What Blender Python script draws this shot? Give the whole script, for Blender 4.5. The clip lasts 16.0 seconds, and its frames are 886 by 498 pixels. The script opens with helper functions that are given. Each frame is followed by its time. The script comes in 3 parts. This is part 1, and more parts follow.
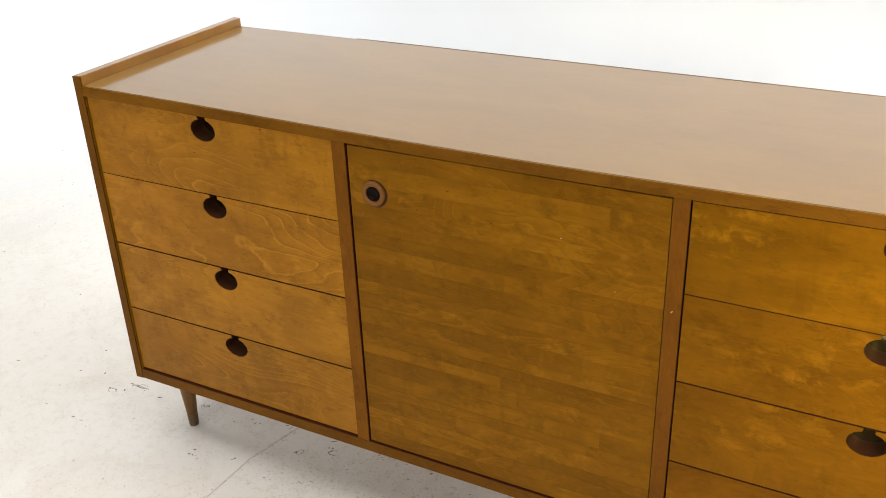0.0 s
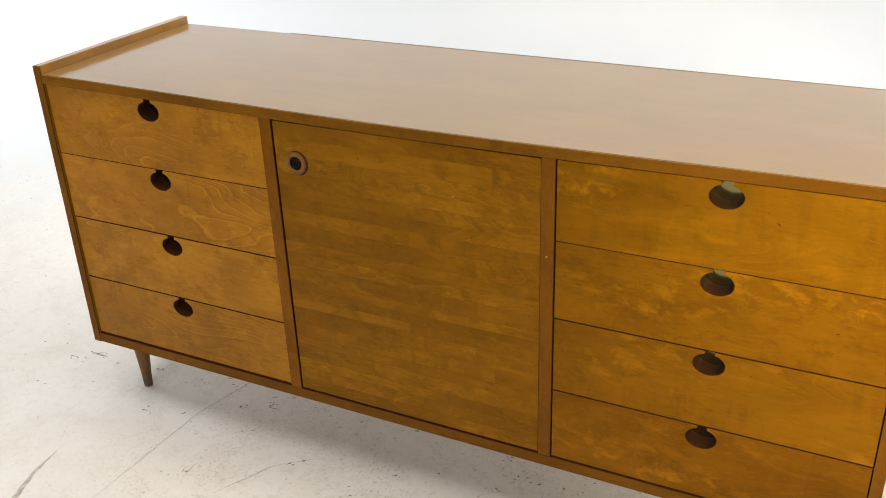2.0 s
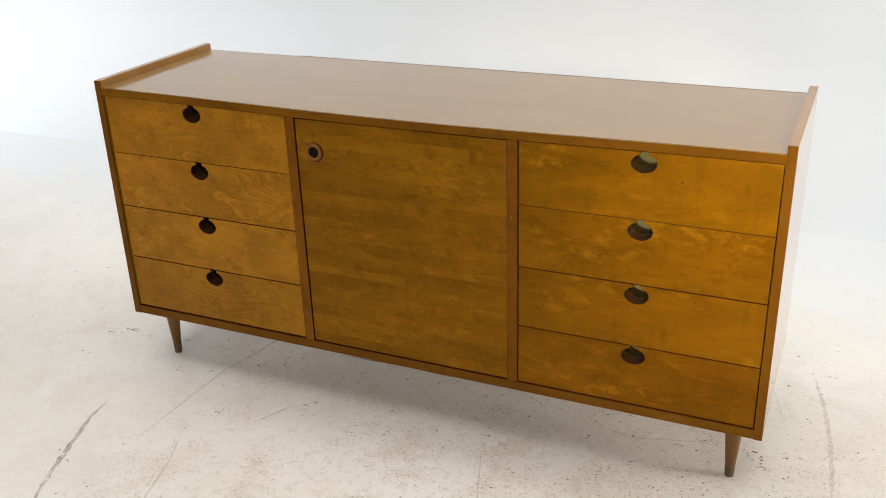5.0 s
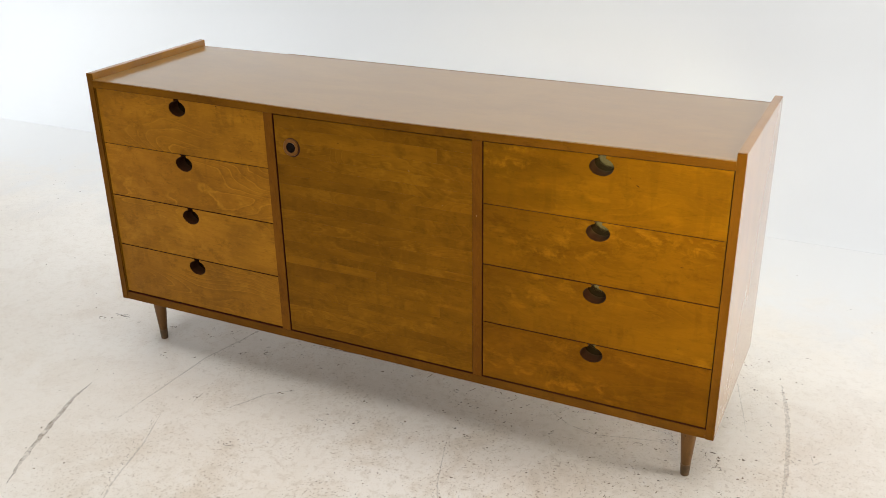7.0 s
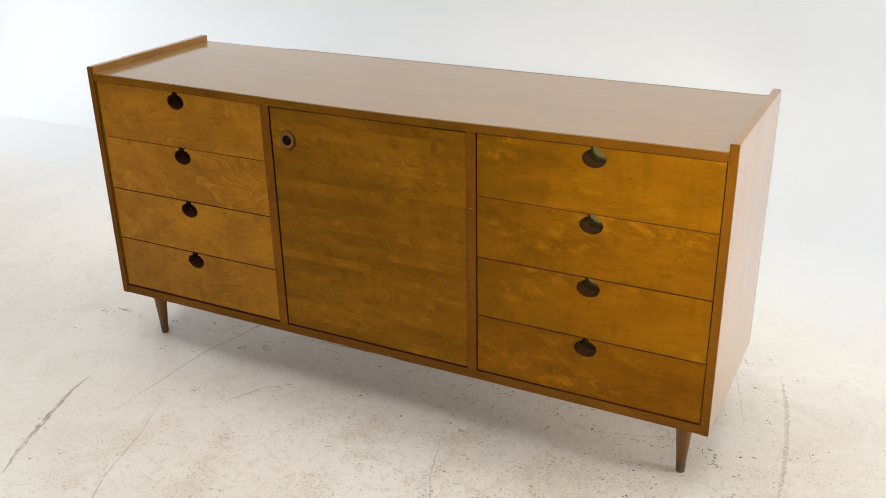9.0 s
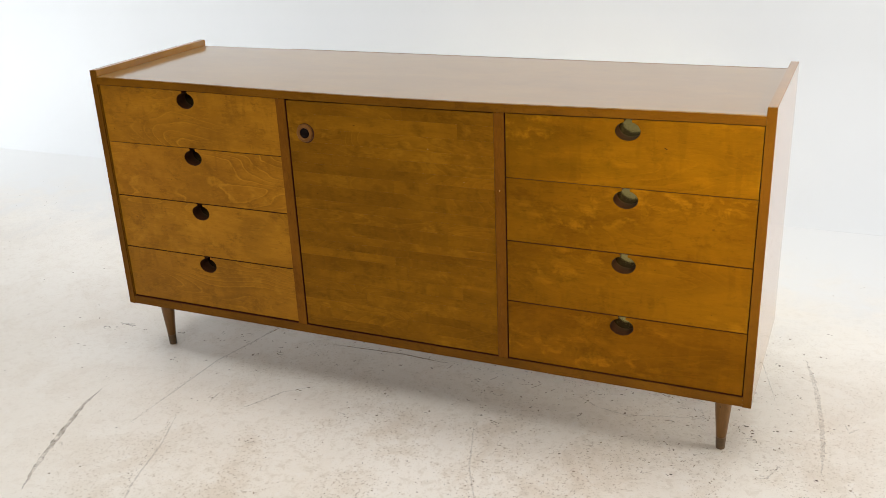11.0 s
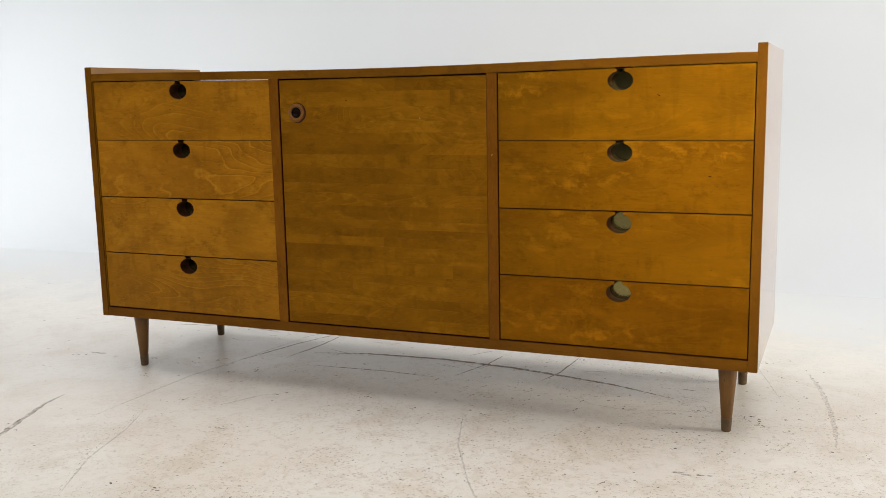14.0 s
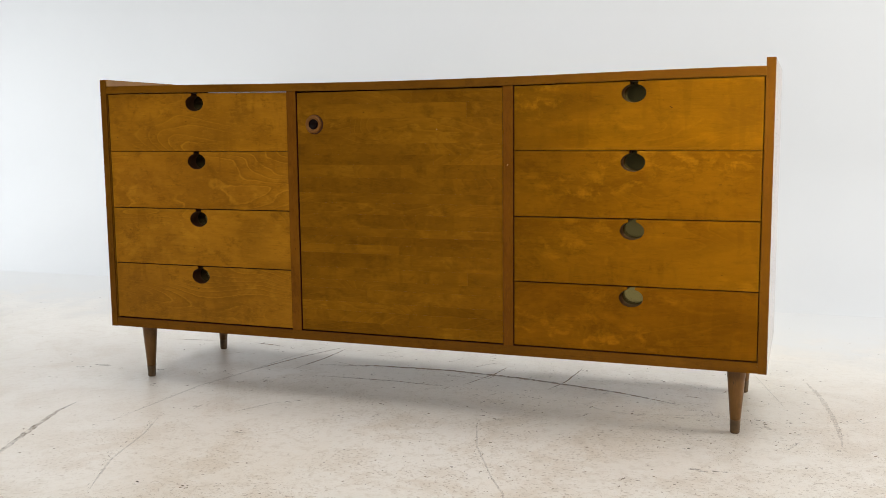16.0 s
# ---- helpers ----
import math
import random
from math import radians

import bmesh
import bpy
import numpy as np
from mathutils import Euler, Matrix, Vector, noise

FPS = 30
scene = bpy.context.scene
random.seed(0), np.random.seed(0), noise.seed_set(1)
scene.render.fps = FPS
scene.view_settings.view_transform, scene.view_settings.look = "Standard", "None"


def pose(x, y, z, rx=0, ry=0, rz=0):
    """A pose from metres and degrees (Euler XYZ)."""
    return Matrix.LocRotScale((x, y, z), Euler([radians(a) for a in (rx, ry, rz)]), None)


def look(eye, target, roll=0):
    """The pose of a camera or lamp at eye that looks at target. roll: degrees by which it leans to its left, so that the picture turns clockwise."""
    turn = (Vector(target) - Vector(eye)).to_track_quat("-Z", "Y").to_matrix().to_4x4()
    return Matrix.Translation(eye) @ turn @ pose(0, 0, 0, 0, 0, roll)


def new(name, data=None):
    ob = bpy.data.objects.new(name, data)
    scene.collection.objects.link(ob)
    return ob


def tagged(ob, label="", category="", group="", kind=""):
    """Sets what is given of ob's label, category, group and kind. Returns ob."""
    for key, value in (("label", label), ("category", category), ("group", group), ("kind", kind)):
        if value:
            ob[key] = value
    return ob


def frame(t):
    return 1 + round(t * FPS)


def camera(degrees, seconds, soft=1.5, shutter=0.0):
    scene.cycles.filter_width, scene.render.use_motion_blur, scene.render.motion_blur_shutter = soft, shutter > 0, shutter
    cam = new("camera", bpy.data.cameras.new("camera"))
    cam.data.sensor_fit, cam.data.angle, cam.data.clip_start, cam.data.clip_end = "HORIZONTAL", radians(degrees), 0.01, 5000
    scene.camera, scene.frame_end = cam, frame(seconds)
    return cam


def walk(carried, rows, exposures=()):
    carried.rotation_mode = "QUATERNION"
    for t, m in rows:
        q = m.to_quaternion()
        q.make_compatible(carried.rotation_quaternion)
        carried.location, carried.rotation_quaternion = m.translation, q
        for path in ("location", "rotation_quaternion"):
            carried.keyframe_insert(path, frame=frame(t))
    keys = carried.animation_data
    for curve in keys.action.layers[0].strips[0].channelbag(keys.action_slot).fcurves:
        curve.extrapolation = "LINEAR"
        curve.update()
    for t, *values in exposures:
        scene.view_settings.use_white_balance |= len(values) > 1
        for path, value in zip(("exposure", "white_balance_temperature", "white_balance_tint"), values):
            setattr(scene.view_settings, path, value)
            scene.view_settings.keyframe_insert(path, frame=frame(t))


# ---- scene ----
cam = camera(49.5, 16.0, soft=0.65)
PATH = [
    (0, (0.5523, -1.1714, 1.2964), (-0.3031, 0.391, 0.3796), -2.16),
    (0.5, (0.5955, -1.2043, 1.3033), (-0.2469, 0.369, 0.391), -1.96),
    (1, (0.6566, -1.2361, 1.3083), (-0.1786, 0.343, 0.3995), -2.07),
    (1.5, (0.7198, -1.275, 1.3112), (-0.1114, 0.309, 0.4079), -2.18),
    (2, (0.7703, -1.3365, 1.3168), (-0.0484, 0.256, 0.4192), -2.16),
    (2.5, (0.8208, -1.4099, 1.3204), (0.0096, 0.193, 0.4365), -2.35),
    (3, (0.8543, -1.4754, 1.3379), (0.0596, 0.142, 0.4658), -2.33),
    (3.5, (0.8698, -1.5448, 1.3435), (0.0916, 0.089, 0.4881), -2.42),
    (4, (0.903, -1.6688, 1.3559), (0.1388, -0.02, 0.5181), -2.32),
    (6.5, (1.019, -1.846, 1.385), (0.238, -0.191, 0.576), -1.1),
    (7, (1.086, -1.811, 1.387), (0.276, -0.173, 0.575), -0.9),
    (7.5, (1.138, -1.784, 1.382), (0.294, -0.165, 0.564), -0.8),
    (8, (1.159, -1.771, 1.38), (0.29, -0.169, 0.557), -0.9),
    (10.3, (1.044, -1.835, 1.315), (0.246, -0.17, 0.547), -2.1),
    (10.5, (1.022, -1.842, 1.308), (0.229, -0.175, 0.538), -2.4),
    (11, (0.9904, -1.8723, 1.2521), (0.2168, -0.183, 0.5108), -2.51),
    (11.5, (1.0118, -1.9046, 1.1781), (0.2406, -0.194, 0.4816), -2.31),
    (12, (1.0042, -1.9249, 1.0862), (0.2294, -0.19, 0.4574), -1.82),
    (12.5, (0.9946, -1.9422, 0.9832), (0.2142, -0.181, 0.4362), -1.52),
    (13, (0.985, -1.9515, 0.8763), (0.206, -0.166, 0.411), -1.33),
    (13.5, (0.9886, -1.956, 0.7884), (0.2099, -0.152, 0.4018), -1.24),
    (14, (0.9882, -1.9664, 0.7175), (0.2168, -0.144, 0.3986), -1.14),
    (14.5, (0.9808, -1.9819, 0.6706), (0.2207, -0.147, 0.3994), -0.95),
    (15, (0.9618, -2.0029, 0.6516), (0.2157, -0.159, 0.4044), -0.85),
    (15.5, (0.9368, -2.0409, 0.6546), (0.2097, -0.188, 0.4144), -0.65),
    (16, (0.9018, -2.0699, 0.6596), (0.1977, -0.209, 0.4174), -0.55),
]
EXPOSURES = [(0.0, 0.31), (2.0, 0.25), (3.0, 0.14), (4.0, 0.06), (7.0, -0.02), (11.0, 0.0), (13.5, -0.09), (16.0, -0.10)]
walk(cam, [(t, look(eye, target, roll)) for t, eye, target, roll in PATH], EXPOSURES)

# ---- world and lights ----
world = bpy.data.worlds.new("world")
world.use_nodes = True
world.node_tree.nodes["Background"].inputs["Color"].default_value = (0.9, 0.95, 1.0, 1)
world.node_tree.nodes["Background"].inputs["Strength"].default_value = 0.05
scene.world = world


def softbox(name, eye, target, wide, high, watts, colour, spread=180):
    """A rectangular area lamp at eye, facing target, for softboxes and added fills."""
    lamp = bpy.data.lights.new(name, "AREA")
    lamp.shape, lamp.size, lamp.size_y = "RECTANGLE", wide, high
    lamp.energy, lamp.color, lamp.spread = watts, colour, radians(spread)
    ob = new(name, lamp)
    ob.matrix_world = look(eye, target)
    return ob


softbox("side_softbox", (-4.5, 0.7, 0.95), (0, 0.1, 0.2), 1.2, 1.5, 62, (0.95, 0.98, 1.0))
softbox("side_softbox", (3.5, 0.6, 1.1), (0, 0.4, 0.3), 0.9, 1.5, 58, (1.0, 0.985, 0.96))
# unseen lamp added so the upper wall reflects brighter in the top
softbox("wall_fill", (-1.5, 0.7, 3.5), (-1.1, 2.1, 2.1), 3.2, 0.9, 18, (0.97, 0.985, 1.0))
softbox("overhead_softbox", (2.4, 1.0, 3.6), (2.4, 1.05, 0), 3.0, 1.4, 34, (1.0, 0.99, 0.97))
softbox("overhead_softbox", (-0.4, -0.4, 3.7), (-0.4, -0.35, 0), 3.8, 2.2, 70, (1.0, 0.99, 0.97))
# unseen fill added to brighten the fronts and the floor beneath
softbox("front_fill", (-0.3, -3.8, 2.3), (0.1, 0, 0.3), 4.8, 1.3, 84, (1.0, 0.97, 0.92))
# unseen small lamp added for the golden patch on the right drawers
softbox("spot_fill", (1.7, -1.6, 1.3), (0.84, 0, 0.64), 0.30, 0.30, 1.9, (1.0, 0.88, 0.60), 30)

# ---- materials ----
class Nodes:
    """A small helper that writes node trees in few words."""

    def __init__(self, name):
        self.material = bpy.data.materials.new(name)
        self.material.use_nodes = True
        self.tree = self.material.node_tree
        self.shader = self.tree.nodes["Principled BSDF"]

    def node(self, kind, **settings):
        n = self.tree.nodes.new(kind)
        for key, value in settings.items():
            setattr(n, key, value)
        return n

    def put(self, socket, value):
        if isinstance(value, bpy.types.NodeSocket):
            self.tree.links.new(value, socket)
        elif isinstance(value, (tuple, list)) and len(value) == 3 and socket.type == "RGBA":
            socket.default_value = (*value, 1)
        else:
            socket.default_value = value

    def math(self, how, a, b=0.0, c=0.0):
        n = self.node("ShaderNodeMath", operation=how)
        for socket, value in zip(n.inputs, (a, b, c)):
            self.put(socket, value)
        return n.outputs[0]

    def vec(self, how, a, b):
        n = self.node("ShaderNodeVectorMath", operation=how)
        self.put(n.inputs[0], a)
        self.put(n.inputs[1], b)
        return n.outputs[0]

    def noise(self, where, scale, detail=4.0, rough=0.55, distort=0.0):
        n = self.node("ShaderNodeTexNoise")
        for key, value in (("Vector", where), ("Scale", scale), ("Detail", detail), ("Roughness", rough), ("Distortion", distort)):
            self.put(n.inputs[key], value)
        return n.outputs["Fac"]

    def ramp(self, value, low, high, a=0.0, b=1.0):
        n = self.node("ShaderNodeMapRange", interpolation_type="SMOOTHSTEP")
        for key, v in (("Value", value), ("From Min", low), ("From Max", high), ("To Min", a), ("To Max", b)):
            self.put(n.inputs[key], v)
        return n.outputs["Result"]

    def mix(self, fac, a, b, how="MIX"):
        n = self.node("ShaderNodeMix", data_type="RGBA", blend_type=how)
        self.put(n.inputs["Factor"], fac)
        self.put([s for s in n.inputs if s.name == "A" and s.type == "RGBA"][0], a)
        self.put([s for s in n.inputs if s.name == "B" and s.type == "RGBA"][0], b)
        return [s for s in n.outputs if s.type == "RGBA"][0]

    def bump(self, height, strength, distance=0.001):
        n = self.node("ShaderNodeBump")
        for key, v in (("Height", height), ("Strength", strength), ("Distance", distance)):
            self.put(n.inputs[key], v)
        self.put(self.shader.inputs["Normal"], n.outputs["Normal"])

    def out(self, **values):
        for key, v in values.items():
            self.put(self.shader.inputs[key.replace("_", " ")], v)
        return self.material


def wood(name, grain="x", light=(0.34, 0.155, 0.022), dark=(0.20, 0.078, 0.009), flakes=0.6, lines=0.3, gloss=0.34, tone=0.08, relief=0.05, sheen=0.06, patchy=0.05, fine=1.0, glow=None, ripple=0.0, lacquer=0.0):
    """Amber-stained lacquered maple; grain runs along the named axis of the object."""
    k = Nodes(name)
    place = k.node("ShaderNodeTexCoord").outputs["Object"]
    info = k.node("ShaderNodeObjectInfo")
    chance = info.outputs["Random"]
    shift = k.vec("SCALE", (7.3, 3.1, 5.7), (0, 0, 0))
    k.put(shift.node.inputs["Scale"], k.math("MULTIPLY", chance, 9.0))
    p = k.vec("ADD", place, shift)

    def stretched(by):
        return k.vec("MULTIPLY", p, {"x": (by, 1, 1), "y": (1, by, 1), "z": (1, 1, by)}[grain])

    along, broad, speckled = stretched(0.10), stretched(0.36), stretched(0.70)
    streak = k.noise(along, 120, 5, 0.65)
    pores = k.noise(along, 430, 2, 0.5)
    clouds = k.noise(broad, 8.0, 6, 0.62, 0.5)
    region = k.noise(broad, 7.0, 2, 0.5, 0.3)
    flame = k.noise(speckled, 40, 5, 0.62, 0.4)
    # growth lines: thin contours of a slow field, pale on one side and dark on the other
    field = k.noise(stretched(0.30), 5.2, 2.4, 0.42, 0.35)
    wander = k.math("MULTIPLY_ADD", k.noise(speckled, 60, 3, 0.6), 0.010, field)
    rings = k.math("FRACT", k.math("MULTIPLY", wander, 38.0))
    figured = k.ramp(k.noise(broad, 5, 3), 0.38, 0.58)
    ring_line = k.math("MULTIPLY", k.math("MULTIPLY", k.ramp(rings, 0.0, 0.08), k.ramp(rings, 0.20, 0.09)), figured)
    ring_dark = k.math("MULTIPLY", k.ramp(rings, 0.55, 1.0), figured)
    bright = tuple(min(1, c * f) for c, f in zip(light, (1.32, 1.42, 1.8)))
    deep = tuple(c * 0.72 for c in dark)
    body = k.mix(k.ramp(clouds, 0.30, 0.70), dark, light)
    body = k.mix(k.math("MULTIPLY", k.math("MULTIPLY", k.ramp(flame, 0.46, 0.68), k.ramp(region, 0.48, 0.66)), flakes), body, bright)
    body = k.mix(k.ramp(streak, 0.45, 0.70, 0.0, 0.34 * fine), body, dark)
    body = k.mix(k.math("MULTIPLY", ring_dark, lines * 0.8), body, deep)
    body = k.mix(k.math("MULTIPLY", ring_line, lines), body, bright)
    # curly figure, faint bars across the grain
    curl = k.noise(k.vec("MULTIPLY", p, {"x": (1, 1, 0.22), "y": (0.22, 1, 1), "z": (0.22, 1, 1)}[grain]), 34, 3, 0.5, 0.4)
    body = k.mix(k.math("MULTIPLY", k.math("MULTIPLY", k.ramp(curl, 0.50, 0.62), k.ramp(region, 0.55, 0.42)), ripple), body, deep)
    blotch = k.noise(speckled, 24, 7, 0.76, 0.2)
    body = k.mix(k.ramp(blotch, 0.50, 0.66, 0.0, 0.55 * fine), body, deep)
    stain = k.noise(stretched(0.5), 11, 3, 0.55, 0.6)
    body = k.mix(k.ramp(stain, 0.52, 0.68, 0.0, 0.34 * fine), body, deep)
    body = k.mix(k.ramp(pores, 0.60, 0.72, 0.0, 0.26 * fine), body, tuple(c * 0.45 for c in dark))
    flecked = k.noise(stretched(0.30), 210, 3, 0.6)
    body = k.mix(k.ramp(flecked, 0.54, 0.68, 0.0, 0.14 * fine), body, bright)
    specks = k.noise(stretched(0.45), 150, 1, 0.4)
    body = k.mix(k.ramp(specks, 0.815, 0.835, 0.0, 0.6 * min(1.0, fine)), body, (0.035, 0.014, 0.004))
    shade = k.math("MULTIPLY_ADD", chance, 2 * tone, 1 - tone)
    grey = k.node("ShaderNodeCombineColor")
    for s in ("Red", "Green", "Blue"):
        k.put(grey.inputs[s], shade)
    body = k.mix(1.0, body, grey.outputs[0], "MULTIPLY")
    body = k.mix(1.0, body, info.outputs["Color"], "MULTIPLY")   # each board is multiplied by its object colour
    rough = k.ramp(k.noise(p, 14, 4), 0.3, 0.7, gloss - patchy, gloss + patchy)
    if relief:
        k.bump(k.math("ADD", streak, k.math("MULTIPLY", pores, 0.4)), relief, 0.0004)
    if lacquer:                     # a clear glossy coat over the stain
        k.put(k.shader.inputs["Coat Weight"], lacquer)
        k.put(k.shader.inputs["Coat Roughness"], 0.11)
    if glow:
        k.put(k.shader.inputs["Specular Tint"], glow)
    return k.out(Base_Color=body, Roughness=rough, Specular_IOR_Level=sheen)


AMBER = (1.0, 0.60, 0.12)           # the golden gleam of stained maple under lacquer
FRONT_WOOD = wood("maple_front", light=(0.216, 0.0868, 0.0024), dark=(0.134, 0.0505, 0.0014), flakes=1.2, lines=0.16, sheen=0.2, gloss=0.42, glow=AMBER, ripple=0.26, fine=0.85)
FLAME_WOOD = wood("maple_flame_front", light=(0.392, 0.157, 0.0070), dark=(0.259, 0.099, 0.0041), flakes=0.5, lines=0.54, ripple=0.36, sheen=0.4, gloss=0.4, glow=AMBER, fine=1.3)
TOP_WOOD = wood("maple_top", light=(0.296, 0.150, 0.019), dark=(0.250, 0.124, 0.014), flakes=0.0, lines=0.0, gloss=0.30, relief=0.0, sheen=0.5, lacquer=1.0, patchy=0.004, fine=0.3)
STAVE_WOOD = wood("maple_stave", light=(0.247, 0.102, 0.0046), dark=(0.156, 0.061, 0.0030), flakes=0.55, lines=0.26, tone=0.028, ripple=0.32, sheen=0.14, gloss=0.4, glow=AMBER)
UPRIGHT_WOOD = wood("maple_upright", "z", light=(0.180, 0.071, 0.0038), dark=(0.128, 0.047, 0.0025), flakes=0.2, lines=0.0, tone=0.04)
EDGE_WOOD = wood("maple_edge", light=(0.205, 0.082, 0.0042), dark=(0.138, 0.052, 0.0028), flakes=0.4, lines=0.0, tone=0.04)
BASE_WOOD = wood("maple_base_rail", light=(0.180, 0.071, 0.0042), dark=(0.120, 0.045, 0.0028), flakes=0.5, lines=0.0, tone=0.04)
RING_WOOD = wood("turned_ring", light=(0.215, 0.090, 0.020), dark=(0.155, 0.062, 0.013), flakes=0.2, lines=0.0, tone=0.02, sheen=0.12)
POST_WOOD = wood("maple_post", "z", light=(0.215, 0.079, 0.0045), dark=(0.145, 0.050, 0.003), flakes=0.2, lines=0.0, tone=0.04)
SIDE_WOOD = wood("maple_side", "z", light=(0.310, 0.140, 0.012), dark=(0.250, 0.107, 0.009), flakes=0.0, lines=0.0, tone=0.03, fine=0.5, gloss=0.30, relief=0.0, sheen=0.2, lacquer=1.0, patchy=0.004)
LEG_WOOD = wood("maple_leg", "z", light=(0.17, 0.080, 0.016), dark=(0.11, 0.048, 0.009), flakes=0.2, lines=0.0, tone=0.04, sheen=0.3)


def plain(name, colour, roughness, metal=0.0, vary=0.25, scale=40, sheen=0.5, relief=0.06):
    k = Nodes(name)
    place = k.node("ShaderNodeTexCoord").outputs["Object"]
    n = k.noise(place, scale, 5)
    c = k.mix(k.ramp(n, 0.3, 0.7), tuple(v * (1 - vary) for v in colour), tuple(min(1, v * (1 + vary)) for v in colour))
    if relief:
        k.bump(n, relief, 0.0006)
    return k.out(Base_Color=c, Metallic=metal, Specular_IOR_Level=sheen, Roughness=k.ramp(n, 0.3, 0.7, roughness - 0.06, roughness + 0.08))


# stained hole rims, and the painted shade round the door's ring
CUP_DARK = plain("stained_rim_and_ring_shade", (0.050, 0.018, 0.008), 0.5, sheen=0.1)
OLIVE_BRASS = plain("aged_brass", (0.25, 0.212, 0.083), 0.16, 1.0, 0.10, 4, relief=0)
# the cup's red-brown, blackened to hold the shade of a deeper hole
CUP_BLACK = plain("shaded_cup_brown", (0.008, 0.004, 0.003), 0.15, 0.0, 0.15, 60, sheen=0.05, relief=0)
RAW_WOOD = plain("unstained_board", (0.22, 0.13, 0.06), 0.7)
FERRULE = plain("dull_brass_ferrule", (0.10, 0.058, 0.024), 0.42, 0.2, 0.25, 60)
# near-black red put on board edges as the shade inside the gaps
GAP_SHADE = plain("gap_shade_on_edges", (0.060, 0.014, 0.006), 0.6, sheen=0.1)
DARK = plain("dark_mark", (0.05, 0.022, 0.007), 0.8, sheen=0.03)
NICK = plain("pale_nick", (0.55, 0.36, 0.16), 0.6)


def painted_floor():
    """White-painted concrete: clean near the wall, worn to beige with fine flakes where it is walked on."""
    k = Nodes("worn_white_floor")
    p = k.node("ShaderNodeTexCoord").outputs["Object"]
    y = k.node("ShaderNodeSeparateXYZ")
    k.put(y.inputs[0], p)
    big = k.noise(p, 1.1, 5, 0.6, 0.4)
    mid = k.noise(p, 5.5, 6, 0.65, 0.5)
    pebble = k.noise(p, 42, 4, 0.65, 0.6)
    fine = k.noise(p, 135, 5, 0.65, 0.5)
    grit = k.noise(p, 300, 3, 0.6)
    c = k.mix(k.ramp(big, 0.35, 0.65), (0.705, 0.645, 0.565), (0.778, 0.742, 0.685))
    c = k.mix(k.ramp(mid, 0.46, 0.68, 0.0, 0.55), c, (0.60, 0.515, 0.415))
    c = k.mix(k.ramp(pebble, 0.50, 0.66, 0.0, 0.40), c, (0.54, 0.475, 0.39))
    c = k.mix(k.ramp(pebble, 0.46, 0.32, 0.0, 0.30), c, (0.78, 0.76, 0.735))
    away = k.node("ShaderNodeVectorMath", operation="DISTANCE")
    k.put(away.inputs[0], p)
    k.put(away.inputs[1], (0.45, -0.55, 0.0))
    walked = k.ramp(k.math("MULTIPLY_ADD", big, -1.2, away.outputs["Value"]), 0.85, -0.15)
    c = k.mix(k.ramp(walked, 0.0, 1.0, 0.5, 0.0), c, (0.748, 0.718, 0.668))
    worn = k.math("MULTIPLY", k.math("MULTIPLY_ADD", walked, 0.75, 0.25), k.math("MULTIPLY", k.ramp(fine, 0.570, 0.615), k.ramp(mid, 0.38, 0.56)))
    c = k.mix(k.math("MULTIPLY", worn, 0.70), c, (0.33, 0.26, 0.19))
    c = k.mix(k.ramp(grit, 0.60, 0.70, 0.0, 0.35), c, (0.33, 0.26, 0.19))
    clean = k.ramp(k.math("MULTIPLY_ADD", mid, 1.2, y.outputs["Y"]), 1.1, 1.95)
    c = k.mix(clean, c, (0.708, 0.717, 0.721))
    height = k.math("ADD", k.math("MULTIPLY_ADD", fine, 0.9, pebble), k.math("MULTIPLY", mid, 2.0))
    k.bump(k.math("MULTIPLY", height, k.math("SUBTRACT", 1.0, clean)), 0.22, 0.003)
    matt = k.ramp(clean, 0.0, 1.0, k.ramp(mid, 0.3, 0.7, 0.285, 0.40), 0.5)
    return k.out(Base_Color=c, Roughness=matt)


def white_wall(name, colour):
    k = Nodes(name)
    p = k.node("ShaderNodeTexCoord").outputs["Object"]
    c = k.mix(k.ramp(k.noise(p, 0.7, 5), 0.3, 0.7), tuple(v * 0.96 for v in colour), colour)
    k.bump(k.noise(p, 90, 4), 0.03, 0.001)
    return k.out(Base_Color=c, Roughness=0.6)


FLOOR = painted_floor()
WALL = white_wall("white_wall_paint", (0.68, 0.695, 0.71))
# unseen ceiling and rear wall, kept dark so little light returns
CEILING = white_wall("unseen_ceiling_dark", (0.16, 0.16, 0.16))
REAR = white_wall("unseen_rear_dark", (0.055, 0.052, 0.05))


# ---- building helpers ----
def link(name, bm, material, parent=None, label="", smooth=False):
    mesh = bpy.data.meshes.new(name)
    bmesh.ops.recalc_face_normals(bm, faces=bm.faces)
    for f in bm.faces:
        f.smooth = smooth
    bm.to_mesh(mesh)
    bm.free()
    mesh.materials.append(material)
    ob = new(name, mesh)
    if parent:
        ob.parent = parent
    return tagged(ob, label)


def part(name, bm, material, parent, label="", smooth=False):
    return link(name, bm, material, parent, label, smooth)


def box(lo, hi, round_by=0.0012):
    bm = bmesh.new()
    bmesh.ops.create_cube(bm, size=1)
    for v in bm.verts:
        v.co = [l + (c + 0.5) * (h - l) for c, l, h in zip(v.co, lo, hi)]
    if round_by:
        bmesh.ops.bevel(bm, geom=bm.edges[:], offset=round_by, segments=2, affect="EDGES")
    return bm


